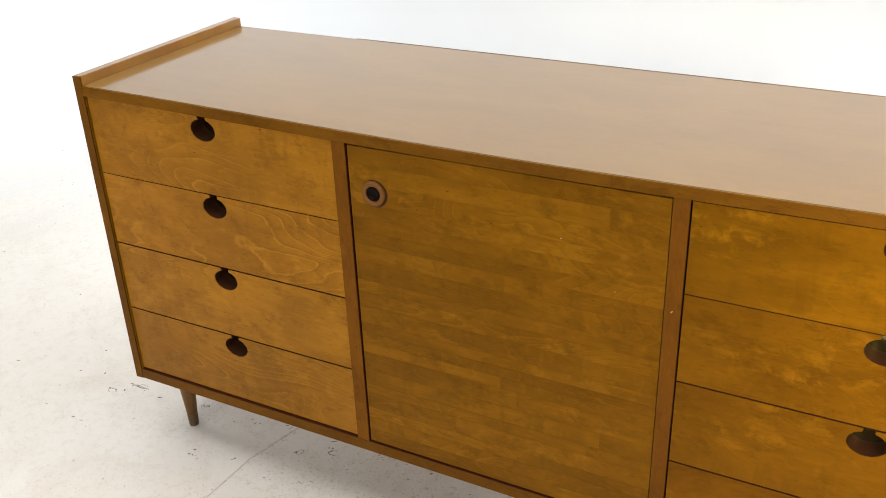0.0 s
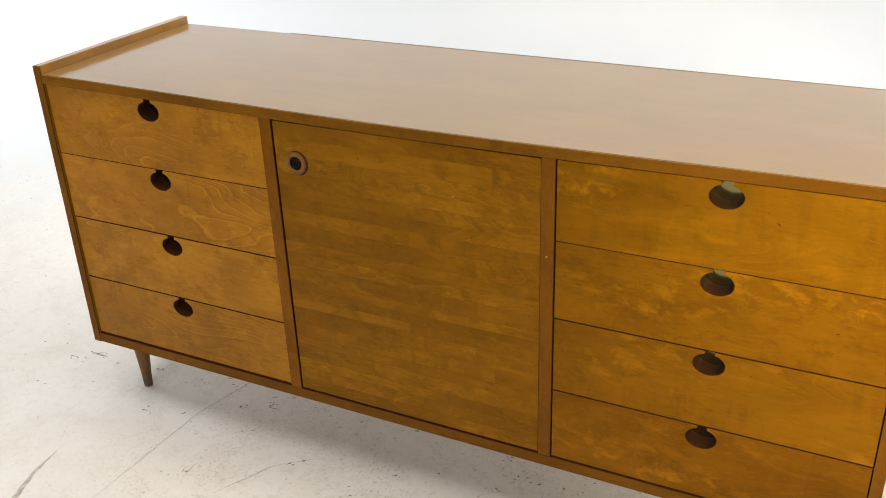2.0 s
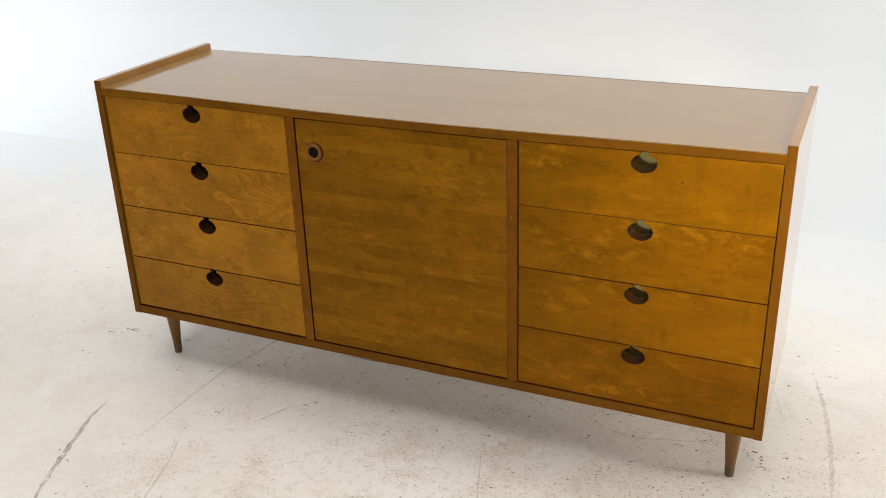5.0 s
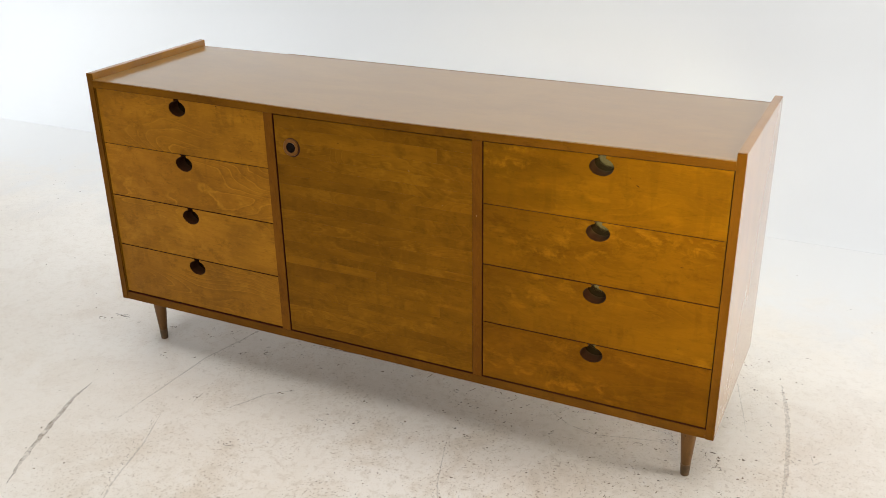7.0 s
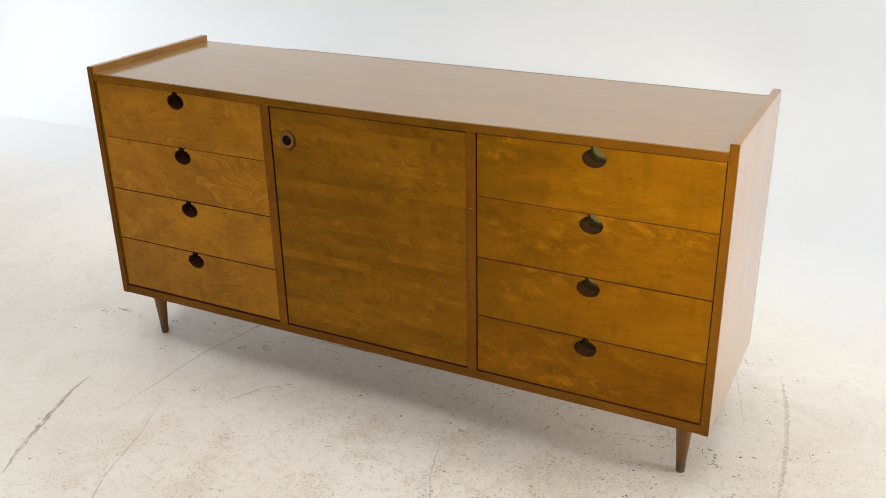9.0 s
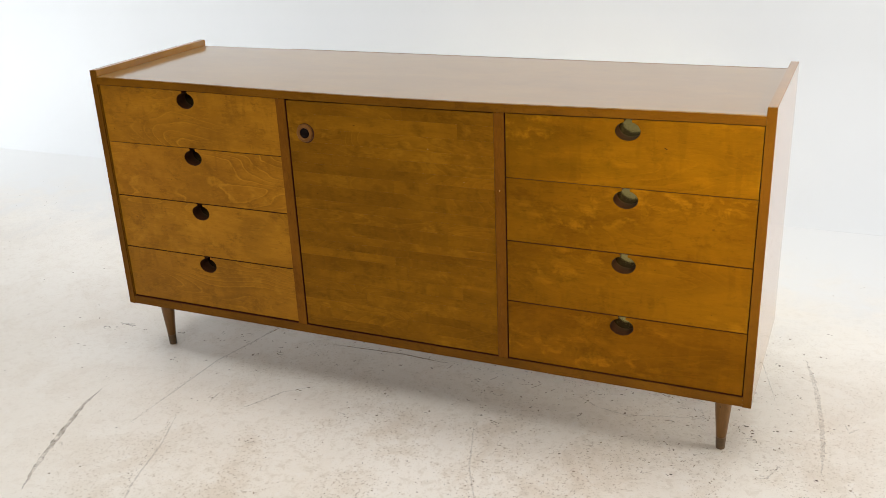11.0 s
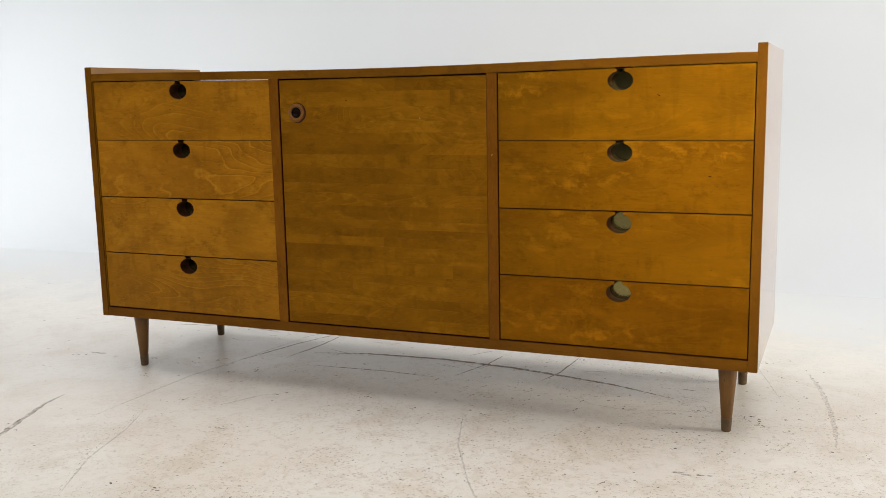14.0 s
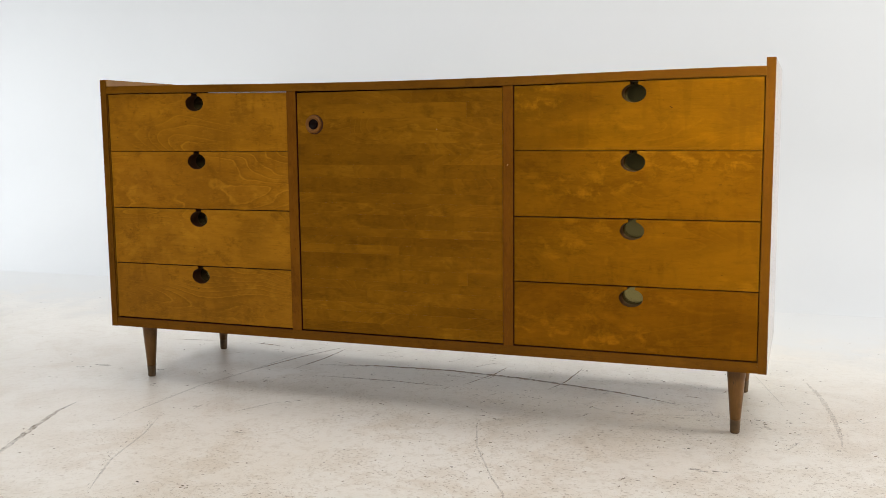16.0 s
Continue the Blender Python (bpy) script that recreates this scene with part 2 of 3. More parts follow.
def lathe(profile, count=32, axis="z"):
    """A solid turned from (radius, height) pairs."""
    bm = bmesh.new()
    rings = []
    for r, h in profile:
        ring = []
        for i in range(count):
            a = 2 * math.pi * i / count
            c, s = r * math.cos(a), r * math.sin(a)
            ring.append(bm.verts.new((c, s, h) if axis == "z" else (c, -h, s)))
        rings.append(ring)
    for a, b in zip(rings, rings[1:]):
        for i in range(count):
            bm.faces.new((a[i], a[(i + 1) % count], b[(i + 1) % count], b[i]))
    bm.faces.new(rings[0])
    bm.faces.new(rings[-1])
    return bm


# ---- the studio ----
COVE_Y, COVE_R, ROOM_X, REAR_Y, ROOM_Z = 1.56, 0.55, 6.5, -6.0, 4.0


def studio():
    bm = box((-ROOM_X, REAR_Y, -0.15), (ROOM_X, COVE_Y, 0), 0)
    tagged(link("floor", bm, FLOOR), "worn white-painted concrete studio floor with scuffs and chips", "floor", kind="structure")
    # wall and cove in one sweep, with thickness behind
    inner = [(COVE_Y, 0.0)]
    for i in (0.1, 0.3, 0.6, *range(1, 17)):
        a = math.pi / 2 * i / 16
        inner.append((COVE_Y + COVE_R * math.sin(a), COVE_R * (1 - math.cos(a))))
    inner.append((COVE_Y + COVE_R, ROOM_Z))
    outer = [(COVE_Y + COVE_R + 0.15, ROOM_Z), (COVE_Y + COVE_R + 0.15, -0.15), (COVE_Y, -0.15)]
    bm = bmesh.new()
    ring = inner + outer
    ends = [[bm.verts.new((x, y, z)) for y, z in ring] for x in (-ROOM_X, ROOM_X)]
    n = len(ring)
    for i in range(n):
        f = bm.faces.new((ends[0][i], ends[0][(i + 1) % n], ends[1][(i + 1) % n], ends[1][i]))
    for e in ends:
        bm.faces.new(e)
    wall = link("wall_north", bm, WALL)
    for f in wall.data.polygons:
        f.use_smooth = abs(f.normal.x) < 0.5 and f.normal.y < 0.5 and f.center.y < COVE_Y + COVE_R + 0.01
    tagged(wall, "smooth white cyclorama wall curving into the floor", "wall", kind="structure")
    # side walls, rear wall and ceiling are added out of view to control bounce
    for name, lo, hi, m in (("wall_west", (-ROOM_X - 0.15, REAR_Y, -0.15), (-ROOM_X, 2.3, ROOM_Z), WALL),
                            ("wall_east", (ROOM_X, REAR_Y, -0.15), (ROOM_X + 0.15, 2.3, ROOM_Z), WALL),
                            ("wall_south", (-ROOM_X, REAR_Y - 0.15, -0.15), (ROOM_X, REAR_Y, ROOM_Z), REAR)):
        tagged(link(name, box(lo, hi, 0), m), "plain wall added out of view to shape the light", "wall", kind="structure")
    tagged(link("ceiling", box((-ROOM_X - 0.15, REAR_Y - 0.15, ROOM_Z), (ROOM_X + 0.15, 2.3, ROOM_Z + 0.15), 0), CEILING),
           "plain dark ceiling added out of view to limit bounce", "ceiling", kind="structure")


studio()

# ---- the dresser ----
W, D = 0.838, 0.459                 # half width, depth
Z0, Z1, Z2, Z3, Z4 = 0.1497, 0.1735, 0.767, 0.7864, 0.8034   # base, opening, top board, rim
SIDE = 0.0188
IN = W - SIDE
POST = ((-0.2844, -0.2589), (0.2641, 0.2879))   # the two dividers
RECESS = 0.0032
PITCH = 0.1473
SAG = 0.008                         # the front of the top has sunk in its middle over the years


FRONT_TINT = {-1: ((1.04, 1.06, 1.0), (1.0, 1.0, 1.0), (0.90, 0.92, 0.9), (0.90, 0.91, 0.9)),
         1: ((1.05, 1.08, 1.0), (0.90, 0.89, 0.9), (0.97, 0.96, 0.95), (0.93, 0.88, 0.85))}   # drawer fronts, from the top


def sunk(x):
    return SAG * (1 - min(1.0, abs(x) / IN) ** 2) ** 2


def sagged(bm, cuts=24):
    """A long board, bent down in the middle of its front."""
    bmesh.ops.subdivide_edges(bm, edges=[e for e in bm.edges if e.calc_length() > 0.3], cuts=cuts, use_grid_fill=True)
    for v in bm.verts:
        v.co.z -= sunk(v.co.x) * (1 - max(0.0, v.co.y) / D)
    return bm


def keyhole(y):
    """The outline of a drawer's finger hole, open to the drawer's top edge, from left to right."""
    pts = [(-0.0095, 0.0), (-0.0080, -0.0020), (-0.0078, -0.0045), (-0.0092, -0.0066)]
    for i in range(25):
        a = math.radians(122 + (418 - 122) * i / 24)
        pts.append((0.0262 * math.cos(a), -0.0247 + 0.0198 * math.sin(a)))
    pts += [(-x, z) for x, z in reversed(pts[:4])]
    return [(x, y, z) for x, z in pts]


def drawer_front(wide, high, thick, middle=None):
    """A board with the hole cut down from its top edge; its origin lies at the middle of the top edge."""
    bm = bmesh.new()
    ends = [-wide / 2 + (wide / 2 - 0.0095) * i / 8 for i in range(8)]
    outline = [(-wide / 2, 0, -high)] + [(x, 0, 0) for x in ends] + keyhole(0) + [(-x, 0, 0) for x in reversed(ends)] + [(wide / 2, 0, -high)]
    front = bm.faces.new([bm.verts.new(c) for c in outline])
    made = bmesh.ops.extrude_face_region(bm, geom=[front])
    for v in made["geom"]:
        if isinstance(v, bmesh.types.BMVert):
            v.co.y += thick
    rim = [e for e in bm.edges if all(abs(v.co.y) < 1e-6 for v in e.verts)]
    bmesh.ops.bevel(bm, geom=rim, offset=0.0005, segments=2, affect="EDGES")
    if middle is not None:          # a top drawer is planed to the sunken board
        for v in bm.verts:
            v.co.z -= (sunk(middle + v.co.x) - sunk(middle)) * (1 + v.co.z / high)
    return bm


def ringed(levels):
    """The dark lining of a finger hole: its outline, a little smaller at each level and set back."""
    rim = keyhole(0) + [(x, 0, 0) for x in (0.0055, 0.0, -0.0055)]
    bm = bmesh.new()
    rings = [[bm.verts.new((x * s, y, -0.0245 + (z + 0.0245) * s)) for x, _, z in rim] for s, y in levels]
    for a, b in zip(rings, rings[1:]):
        for i in range(len(rim)):
            bm.faces.new((a[i], a[(i + 1) % len(rim)], b[(i + 1) % len(rim)], b[i]))
    return bm


def plate():
    """An oval metal plate with a rolled edge, a little wider than the hole it closes."""
    bm = bmesh.new()
    rings = []
    for size, y in ((1.0, 0.0360), (1.0, 0.0350), (0.985, 0.0343)):
        rings.append([bm.verts.new((0.0300 * size * math.cos(a), y, -0.0205 + 0.0290 * size * math.sin(a))) for a in (2 * math.pi * i / 40 for i in range(40))])
    for a, b in zip(rings, rings[1:]):
        for i in range(40):
            bm.faces.new((a[i], a[(i + 1) % 40], b[(i + 1) % 40], b[i]))
    bm.faces.new(rings[0])
    bm.faces.new(rings[-1])
    return bm


def darkened(ob, axis):
    """Gap shade painted on the hidden faces of a board, those across the named axis."""
    ob.data.materials.append(GAP_SHADE)
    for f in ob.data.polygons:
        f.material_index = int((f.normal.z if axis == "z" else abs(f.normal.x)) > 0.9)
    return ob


def dresser():
    root = tagged(new("dresser"), "long amber maple dresser with eight drawers, central door, tapered legs", "dresser")
    for sx in (-1, 1):
        lo, hi = sorted((sx * W, sx * IN))
        part("side_panel", box((lo, 0.002, Z0), (hi, D, Z4)), SIDE_WOOD, root, "amber maple side panel rising as a lip above the top")
        part("side_edge", box((lo + 0.0002, -0.0005, Z0 + 0.0002), (hi - 0.0002, 0.0026, Z4 - 0.0002), 0.0005), UPRIGHT_WOOD, root, "front edge band of the side")
    part("top_panel", sagged(box((-IN, 0.0012, Z2), (IN, D - 0.004, Z3)), 48), TOP_WOOD, root, "smooth glossy maple top")
    part("top_edge", sagged(box((-IN, -0.0008, Z2 + 0.0002), (IN, 0.0012, Z3 - 0.0012), 0.0004)), EDGE_WOOD, root, "front edge band of the top")
    darkened(part("bottom_panel", box((-IN, 0.0005, Z0 + 0.0008), (IN, D - 0.008, Z1), 0.0006), BASE_WOOD, root), "z")
    part("back_panel", box((-IN, D - 0.0075, Z0 + 0.004), (IN, D - 0.0045, Z2 - 0.009), 0.0005), RAW_WOOD, root, "thin unfinished back board")
    strip = box((-0.52, D - 0.0038, Z3 - 0.030), (IN, D - 0.0010, Z3 + 0.0004), 0.0003)
    part("back_strip", strip, RAW_WOOD, root, "thin strip behind the top's rear edge")
    for lo, hi in POST:
        darkened(part("divider", box((lo, 0.0004, Z1), (hi, D - 0.01, Z2 - sunk(lo)), 0.0006), POST_WOOD, root, "darker upright divider strip"), "x")
    # drawers
    label = "figured maple drawer front with a keyhole-shaped finger pull"
    boards, cup, rim = {}, None, None
    for col, (a, b), deep in ((-1, (-IN, POST[0][0]), 0.005), (1, (POST[1][1], IN), 0.0026)):
        x, wide = (a + b) / 2, b - a - 0.0042
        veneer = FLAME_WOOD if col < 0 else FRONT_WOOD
        for row in range(4):
            z = 0.7632 - row * PITCH
            if row == 0:
                z = Z2 - 0.0022 - sunk(x)
                d = part("drawer", drawer_front(wide, z - 0.6172, 0.020, x), veneer, root, label)
            elif col not in boards:
                d = part("drawer", drawer_front(wide, PITCH - 0.0023, 0.020), veneer, root, label)
                boards[col] = d.data
            else:
                d = tagged(new("drawer", boards[col]), label)
                d.parent = root
            # the drawer's edge faces take the painted gap shade
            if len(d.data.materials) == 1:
                d.data.materials.append(GAP_SHADE)
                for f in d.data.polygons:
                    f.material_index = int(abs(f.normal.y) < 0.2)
            d.location = (x, deep, z)
            d.color = (*FRONT_TINT[col][row], 1)
            if rim is None:
                rim = part("pull_rim", ringed(((0.990, 0.0014), (0.986, 0.016), (0.982, 0.0330), (0.976, 0.0350))), CUP_DARK, d, "dark-stained rim of the finger hole", True)
            else:
                tagged(new("pull_rim", rim.data), rim["label"]).parent = d
            if cup is None:
                cup = part("back_plate", plate(), OLIVE_BRASS, d, "flat olive brass plate behind the hole")
            else:
                tagged(new("back_plate", cup.data), cup["label"]).parent = d
    # central door of glued staves
    rnd = random.Random(11)
    door = part("door", box((POST[0][1] + 0.003, RECESS + 0.016, Z1 + 0.003), (POST[1][0] - 0.002, RECESS + 0.020, Z2 - SAG - 0.003), 0), RAW_WOOD, root, "maple door of glued horizontal staves with a round pull")
    z = Z1 + 0.003
    x0, x1 = POST[0][1] + 0.0025, POST[1][0] - 0.0015
    top = Z2 - SAG - 0.0024
    while z < top - 0.0005:
        h = rnd.uniform(0.019, 0.036)
        if top - z - h < 0.016:
            h = top - z
        cuts = [x0, x1]
        if rnd.random() < 0.7:
            cuts.insert(1, x0 + (x1 - x0) * rnd.uniform(0.12, 0.85))
        for a, b in zip(cuts, cuts[1:]):
            bm = box((a, RECESS, z), (b, RECESS + 0.016, z + h), 0.0002)
            part("stave", bm, STAVE_WOOD, door)
        z += h
    knob = part("round_pull", lathe([(0.0122, 0.0), (0.0122, 0.0030), (0.0140, 0.0048), (0.0175, 0.0056), (0.0205, 0.0046), (0.0217, 0.0022), (0.0217, 0.0)][::-1], 48, "y"),
                RING_WOOD, door, "turned wooden ring pull", True)
    knob.location = (-0.2115, RECESS, 0.681)
    # flat dark disc, a painted crescent of shade to the ring's right
    shade_disc = part("ring_shade", lathe([(0.0236, 0.0002), (0.0234, 0.0005), (0.020, 0.0005)], 48, "y"), CUP_DARK, knob, "dark disc painted as the shade round the ring")
    shade_disc.location = (0.0012, 0, -0.0004)
    part("pull_cup", lathe([(0.0122, 0.0), (0.0122, 0.0040), (0.0116, 0.0044), (0.0104, 0.0030), (0.0085, 0.0018), (0.006, 0.0010), (0.003, 0.0006), (0.0008, 0.0005)], 36, "y"), CUP_BLACK, knob, "dark red-brown finger cup, blackened for its shade", True)
    # legs
    for x, y in ((-0.768, 0.067), (0.774, 0.062), (-0.768, 0.418), (0.772, 0.414)):
        leg = part("leg", lathe([(0.0112, 0.030), (0.0116, 0.034), (0.0208, Z0 - 0.002), (0.0208, Z0 + 0.002)], 32), LEG_WOOD, root, "round tapered wooden leg", True)
        leg.location = (x, y, 0)
        part("ferrule", lathe([(0.0085, 0.0), (0.0098, 0.0012), (0.0103, 0.004), (0.0116, 0.0296), (0.0113, 0.0302)], 32), FERRULE, leg, "dull brass foot ferrule", True)
    # small dark flecks in the wood, and pale nicks
    for x, y, z, long, tilt, m in ((0.632, 0.0022, 0.707, 0.010, -0.5, DARK), (-0.427, 0.0046, 0.757, 0.006, -0.3, DARK), (-0.600, 0.0046, 0.602, 0.0028, 0, DARK), (-0.792, 0.0046, 0.653, 0.005, -0.4, DARK),
                                   (-0.380, 0.0046, 0.699, 0.003, 0, DARK), (-0.134, 0.0028, 0.667, 0.004, -0.3, DARK), (-0.007, 0.0028, 0.668, 0.003, 0.2, DARK), (-0.192, 0.0028, 0.533, 0.004, -0.4, DARK),
                                   (0.158, 0.0028, 0.574, 0.003, 0, DARK), (0.105, 0.0028, 0.666, 0.004, 0.1, NICK), (0.190, 0.0028, 0.596, 0.003, 0, NICK), (0.275, 0.0001, 0.585, 0.006, 0.9, NICK), (0.62, 0.0022, 0.44, 0.004, 0.3, DARK), (0.735, 0.0022, 0.545, 0.008, 0.1, DARK)):
        bm = bmesh.new()
        bmesh.ops.create_icosphere(bm, subdivisions=2, radius=0.5)
        f = part("fleck", bm, m, root)
        f.matrix_basis = pose(x, y, z, 0, -math.degrees(tilt)) @ Matrix.Diagonal((long * 0.85, 0.0004, long * 0.16 + 0.0004, 1))
    return root


dresser()

# ---- marks on the floor ----
def mark_material(name, colour, strength, scale):
    """Worn dirt whose cover breaks up into patches."""
    k = Nodes(name)
    p = k.node("ShaderNodeTexCoord").outputs["Object"]
    n = k.noise(p, scale, 6, 0.7)
    c = k.mix(k.ramp(n, 0.3, 0.7), colour, tuple(v * 1.6 for v in colour))
    return k.out(Base_Color=c, Roughness=0.6, Alpha=k.ramp(n, 0.34, 0.60, 0.1 * strength, strength))


SCUFF = mark_material("grey_scuff", (0.25, 0.21, 0.17), 0.50, 40)
DEEP = mark_material("dark_scratch", (0.22, 0.145, 0.090), 0.85, 60)
FAINT = mark_material("faint_scratch", (0.24, 0.19, 0.14), 0.24, 70)
RIM = mark_material("flake_rim", (0.20, 0.155, 0.115), 0.7, 120)
BAND = mark_material("rubbed_band", (0.36, 0.29, 0.23), 0.22, 110)
DARK_CHIP = plain("deep_chipped_paint", (0.130, 0.090, 0.060), 0.75, 0, 0.6, 30)
CHIP = plain("chipped_paint", (0.15, 0.108, 0.075), 0.75, 0, 0.55, 30)


def scratch(bm, points, wide, rnd):
    """A thin ragged strip along the points."""
    left, right = [], []
    steps = []
    for (x0, y0), (x1, y1) in zip(points, points[1:]):
        n = max(2, int(math.hypot(x1 - x0, y1 - y0) / 0.012))
        steps += [(x0 + (x1 - x0) * i / n, y0 + (y1 - y0) * i / n, x1 - x0, y1 - y0) for i in range(n)]
    steps.append((*points[-1], points[-1][0] - points[-2][0], points[-1][1] - points[-2][1]))
    for i, (x, y, dx, dy) in enumerate(steps):
        d = math.hypot(dx, dy)
        nx, ny = -dy / d, dx / d
        taper = min(1.0, 4 * i / len(steps) + 0.15, 4 * (len(steps) - 1 - i) / len(steps) + 0.15)
        off = rnd.uniform(-0.12, 0.12) * wide
        half = wide * 0.5 * taper * rnd.uniform(0.7, 1.1)
        left.append(bm.verts.new((x + nx * (off + half), y + ny * (off + half), 0.0006)))
        right.append(bm.verts.new((x + nx * (off - half), y + ny * (off - half), 0.0006)))
    for i in range(len(left) - 1):
        bm.faces.new((left[i], left[i + 1], right[i + 1], right[i]))


def chip(bm, x, y, size, turn, slim, rnd):
    """One small flaked spot with an uneven outline."""
    n = rnd.randint(6, 9)
    c, s = math.cos(turn), math.sin(turn)
    pts = []
    for i in range(n):
        a = 2 * math.pi * i / n + rnd.uniform(-0.2, 0.2)
        r = size * rnd.uniform(0.45, 1.15)
        u, v = r * math.cos(a), r * math.sin(a) * slim
        pts.append(bm.verts.new((x + u * c - v * s, y + u * s + v * c, 0.0007)))
    bm.faces.new(pts)


def flake(bm, x, y, size, turn, rnd):
    """The dark, broken rim of a lifted flake of paint."""
    first, span = rnd.uniform(0, 6.28), rnd.uniform(3.0, 5.2)
    c, s = math.cos(turn), math.sin(turn)
    inner, outer = [], []
    for i in range(13):
        a = first + span * i / 12
        taper = math.sin(math.pi * (i + 0.6) / 13.2)
        for ring, r in ((inner, 1 - 0.24 * taper * rnd.uniform(0.5, 1.2)), (outer, 1 + 0.10 * rnd.uniform(-1, 1))):
            u, v = size * r * math.cos(a), size * r * math.sin(a) * 0.62
            ring.append(bm.verts.new((x + u * c - v * s, y + u * s + v * c, 0.0008)))
    for i in range(12):
        bm.faces.new((inner[i], outer[i], outer[i + 1], inner[i + 1]))


def dotted(bm, points, step, size, rnd, spread=0.004):
    """A line worn into a chain of small chips that follow its direction."""
    for (xa, ya), (xb, yb) in zip(points, points[1:]):
        turn, n = math.atan2(yb - ya, xb - xa), max(1, int(math.hypot(xb - xa, yb - ya) / step))
        for i in range(n):
            u = (i + rnd.random()) / n
            chip(bm, xa + (xb - xa) * u + rnd.gauss(0, spread), ya + (yb - ya) * u + rnd.gauss(0, spread), size * rnd.uniform(0.5, 1.3), turn + rnd.gauss(0, 0.35), rnd.uniform(0.18, 0.45), rnd)


def worn_spots():
    """Single dark spots, lifted flakes and chains of chips."""
    rnd = random.Random(23)
    bm, rims = bmesh.new(), bmesh.new()
    front = ((0.282, 0.189), (0.435, 0.081), (0.249, 0.246), (0.031, 0.355), (0.213, 0.005), (0.193, 0.050), (-0.055, 0.017), (0.235, -0.415), (0.307, -0.379), (0.363, -0.071), (0.441, -0.087),
             (0.130, 0.151), (0.157, 0.251), (0.277, 0.120), (0.355, -0.312), (0.104, -0.361), (0.325, -0.351), (0.774, -0.081), (0.595, -0.298), (0.648, -0.269), (0.638, -0.231))
    east = ((0.689, 0.128), (0.701, 0.175), (0.723, 0.093), (0.678, 0.016), (0.792, 0.240), (0.817, 0.614), (0.858, 0.498), (0.815, 0.171), (0.887, 0.172), (0.914, 0.184), (0.923, 0.344),
            (0.993, 0.213), (1.069, 0.282), (1.051, -0.009), (0.983, 0.004), (0.457, 0.198))
    west = ((-0.183, -0.608), (-0.276, -0.620), (-0.738, -0.430), (-0.689, -0.455), (-0.704, -0.510), (-1.035, -0.031), (-1.161, 0.045), (-1.003, 0.096), (-1.041, 0.088), (-1.161, 0.111),
            (-0.904, 0.111), (-0.700, -0.018), (-0.670, 0.176), (-0.607, 0.179), (-0.505, 0.085), (-0.439, 0.119), (-0.409, 0.164), (-0.470, -0.152), (-0.623, -0.562), (-0.574, -0.516))
    for spots, size in ((front, 0.0034), (east, 0.0042), (west, 0.0044)):
        for x, y in spots:
            grown = size * rnd.uniform(0.75, 1.25)
            chip(bm, x, y, grown, rnd.gauss(0, 0.4), rnd.uniform(0.45, 0.75), rnd)
            if rnd.random() < 0.6:
                chip(bm, x + rnd.uniform(-2, 2) * grown, y + rnd.gauss(0, 0.8) * grown, grown * 0.55, rnd.gauss(0, 0.6), 0.5, rnd)
    for x, y, size in ((-0.264, -0.288, 0.012), (0.259, -0.018, 0.009), (0.083, -0.034, 0.006), (-0.023, -0.073, 0.007), (-0.191, 0.272, 0.010), (-0.119, -0.106, 0.006), (0.836, 0.113, 0.014), (0.612, 0.251, 0.011),
                       (0.635, -0.090, 0.008), (-0.975, 0.125, 0.014), (-1.03, 0.083, 0.013), (-0.43, 0.115, 0.014), (-0.50, 0.086, 0.011), (-0.79, 0.127, 0.013), (-0.444, 0.012, 0.008), (0.645, 0.13, 0.012)):
        for grown in (1.0, 0.8):
            flake(rims, x + rnd.gauss(0, 0.15) * size, y + rnd.gauss(0, 0.1) * size, size * grown, rnd.gauss(0.1, 0.3), rnd)
    # chains of chips beside the faint scratches
    dotted(rims, [(0.861, -0.038), (0.887, -0.005), (0.912, 0.046)], 0.008, 0.0035, rnd)
    dotted(rims, [(0.941, -0.068), (0.985, -0.058)], 0.008, 0.003, rnd)
    dotted(rims, [(0.839, 0.310), (0.889, 0.264), (0.943, 0.214)], 0.014, 0.003, rnd, 0.002)
    dotted(rims, [(0.218, -0.059), (0.271, -0.232), (0.322, -0.329), (0.362, -0.396)], 0.010, 0.0028, rnd)
    dotted(rims, [(-0.364, -0.163), (-0.342, -0.122), (-0.316, -0.074)], 0.007, 0.003, rnd, 0.002)
    dotted(rims, [(-0.592, -0.328), (-0.593, -0.186), (-0.585, -0.051), (-0.560, 0.065), (-0.535, 0.21)], 0.008, 0.0030, rnd)
    dotted(rims, [(-0.336, -0.692), (-0.430, -0.508), (-0.481, -0.357), (-0.512, -0.226)], 0.007, 0.0030, rnd)
    dotted(rims, [(-0.405, 0.189), (-0.271, 0.218), (-0.100, 0.230), (0.056, 0.226), (0.25, 0.205)], 0.009, 0.0034, rnd)
    dotted(rims, [(-0.384, 0.327), (-0.009, 0.382), (0.354, 0.332), (0.612, 0.251), (0.746, 0.173), (0.826, 0.131)], 0.011, 0.0045, rnd, 0.006)
    dotted(rims, [(0.407, 0.471), (0.588, 0.456), (0.729, 0.385)], 0.013, 0.004, rnd)
    dotted(rims, [(-0.706, 0.532), (-0.607, 0.499)], 0.008, 0.005, rnd)
    # the drag marks crowd under the dresser
    for _ in range(260):
        x, y = rnd.uniform(-0.75, 0.85), rnd.uniform(0.10, 0.62)
        if noise.noise(Vector((x * 5, y * 5, 2.0))) + 0.25 * x < rnd.uniform(-0.45, 0.35):
            continue
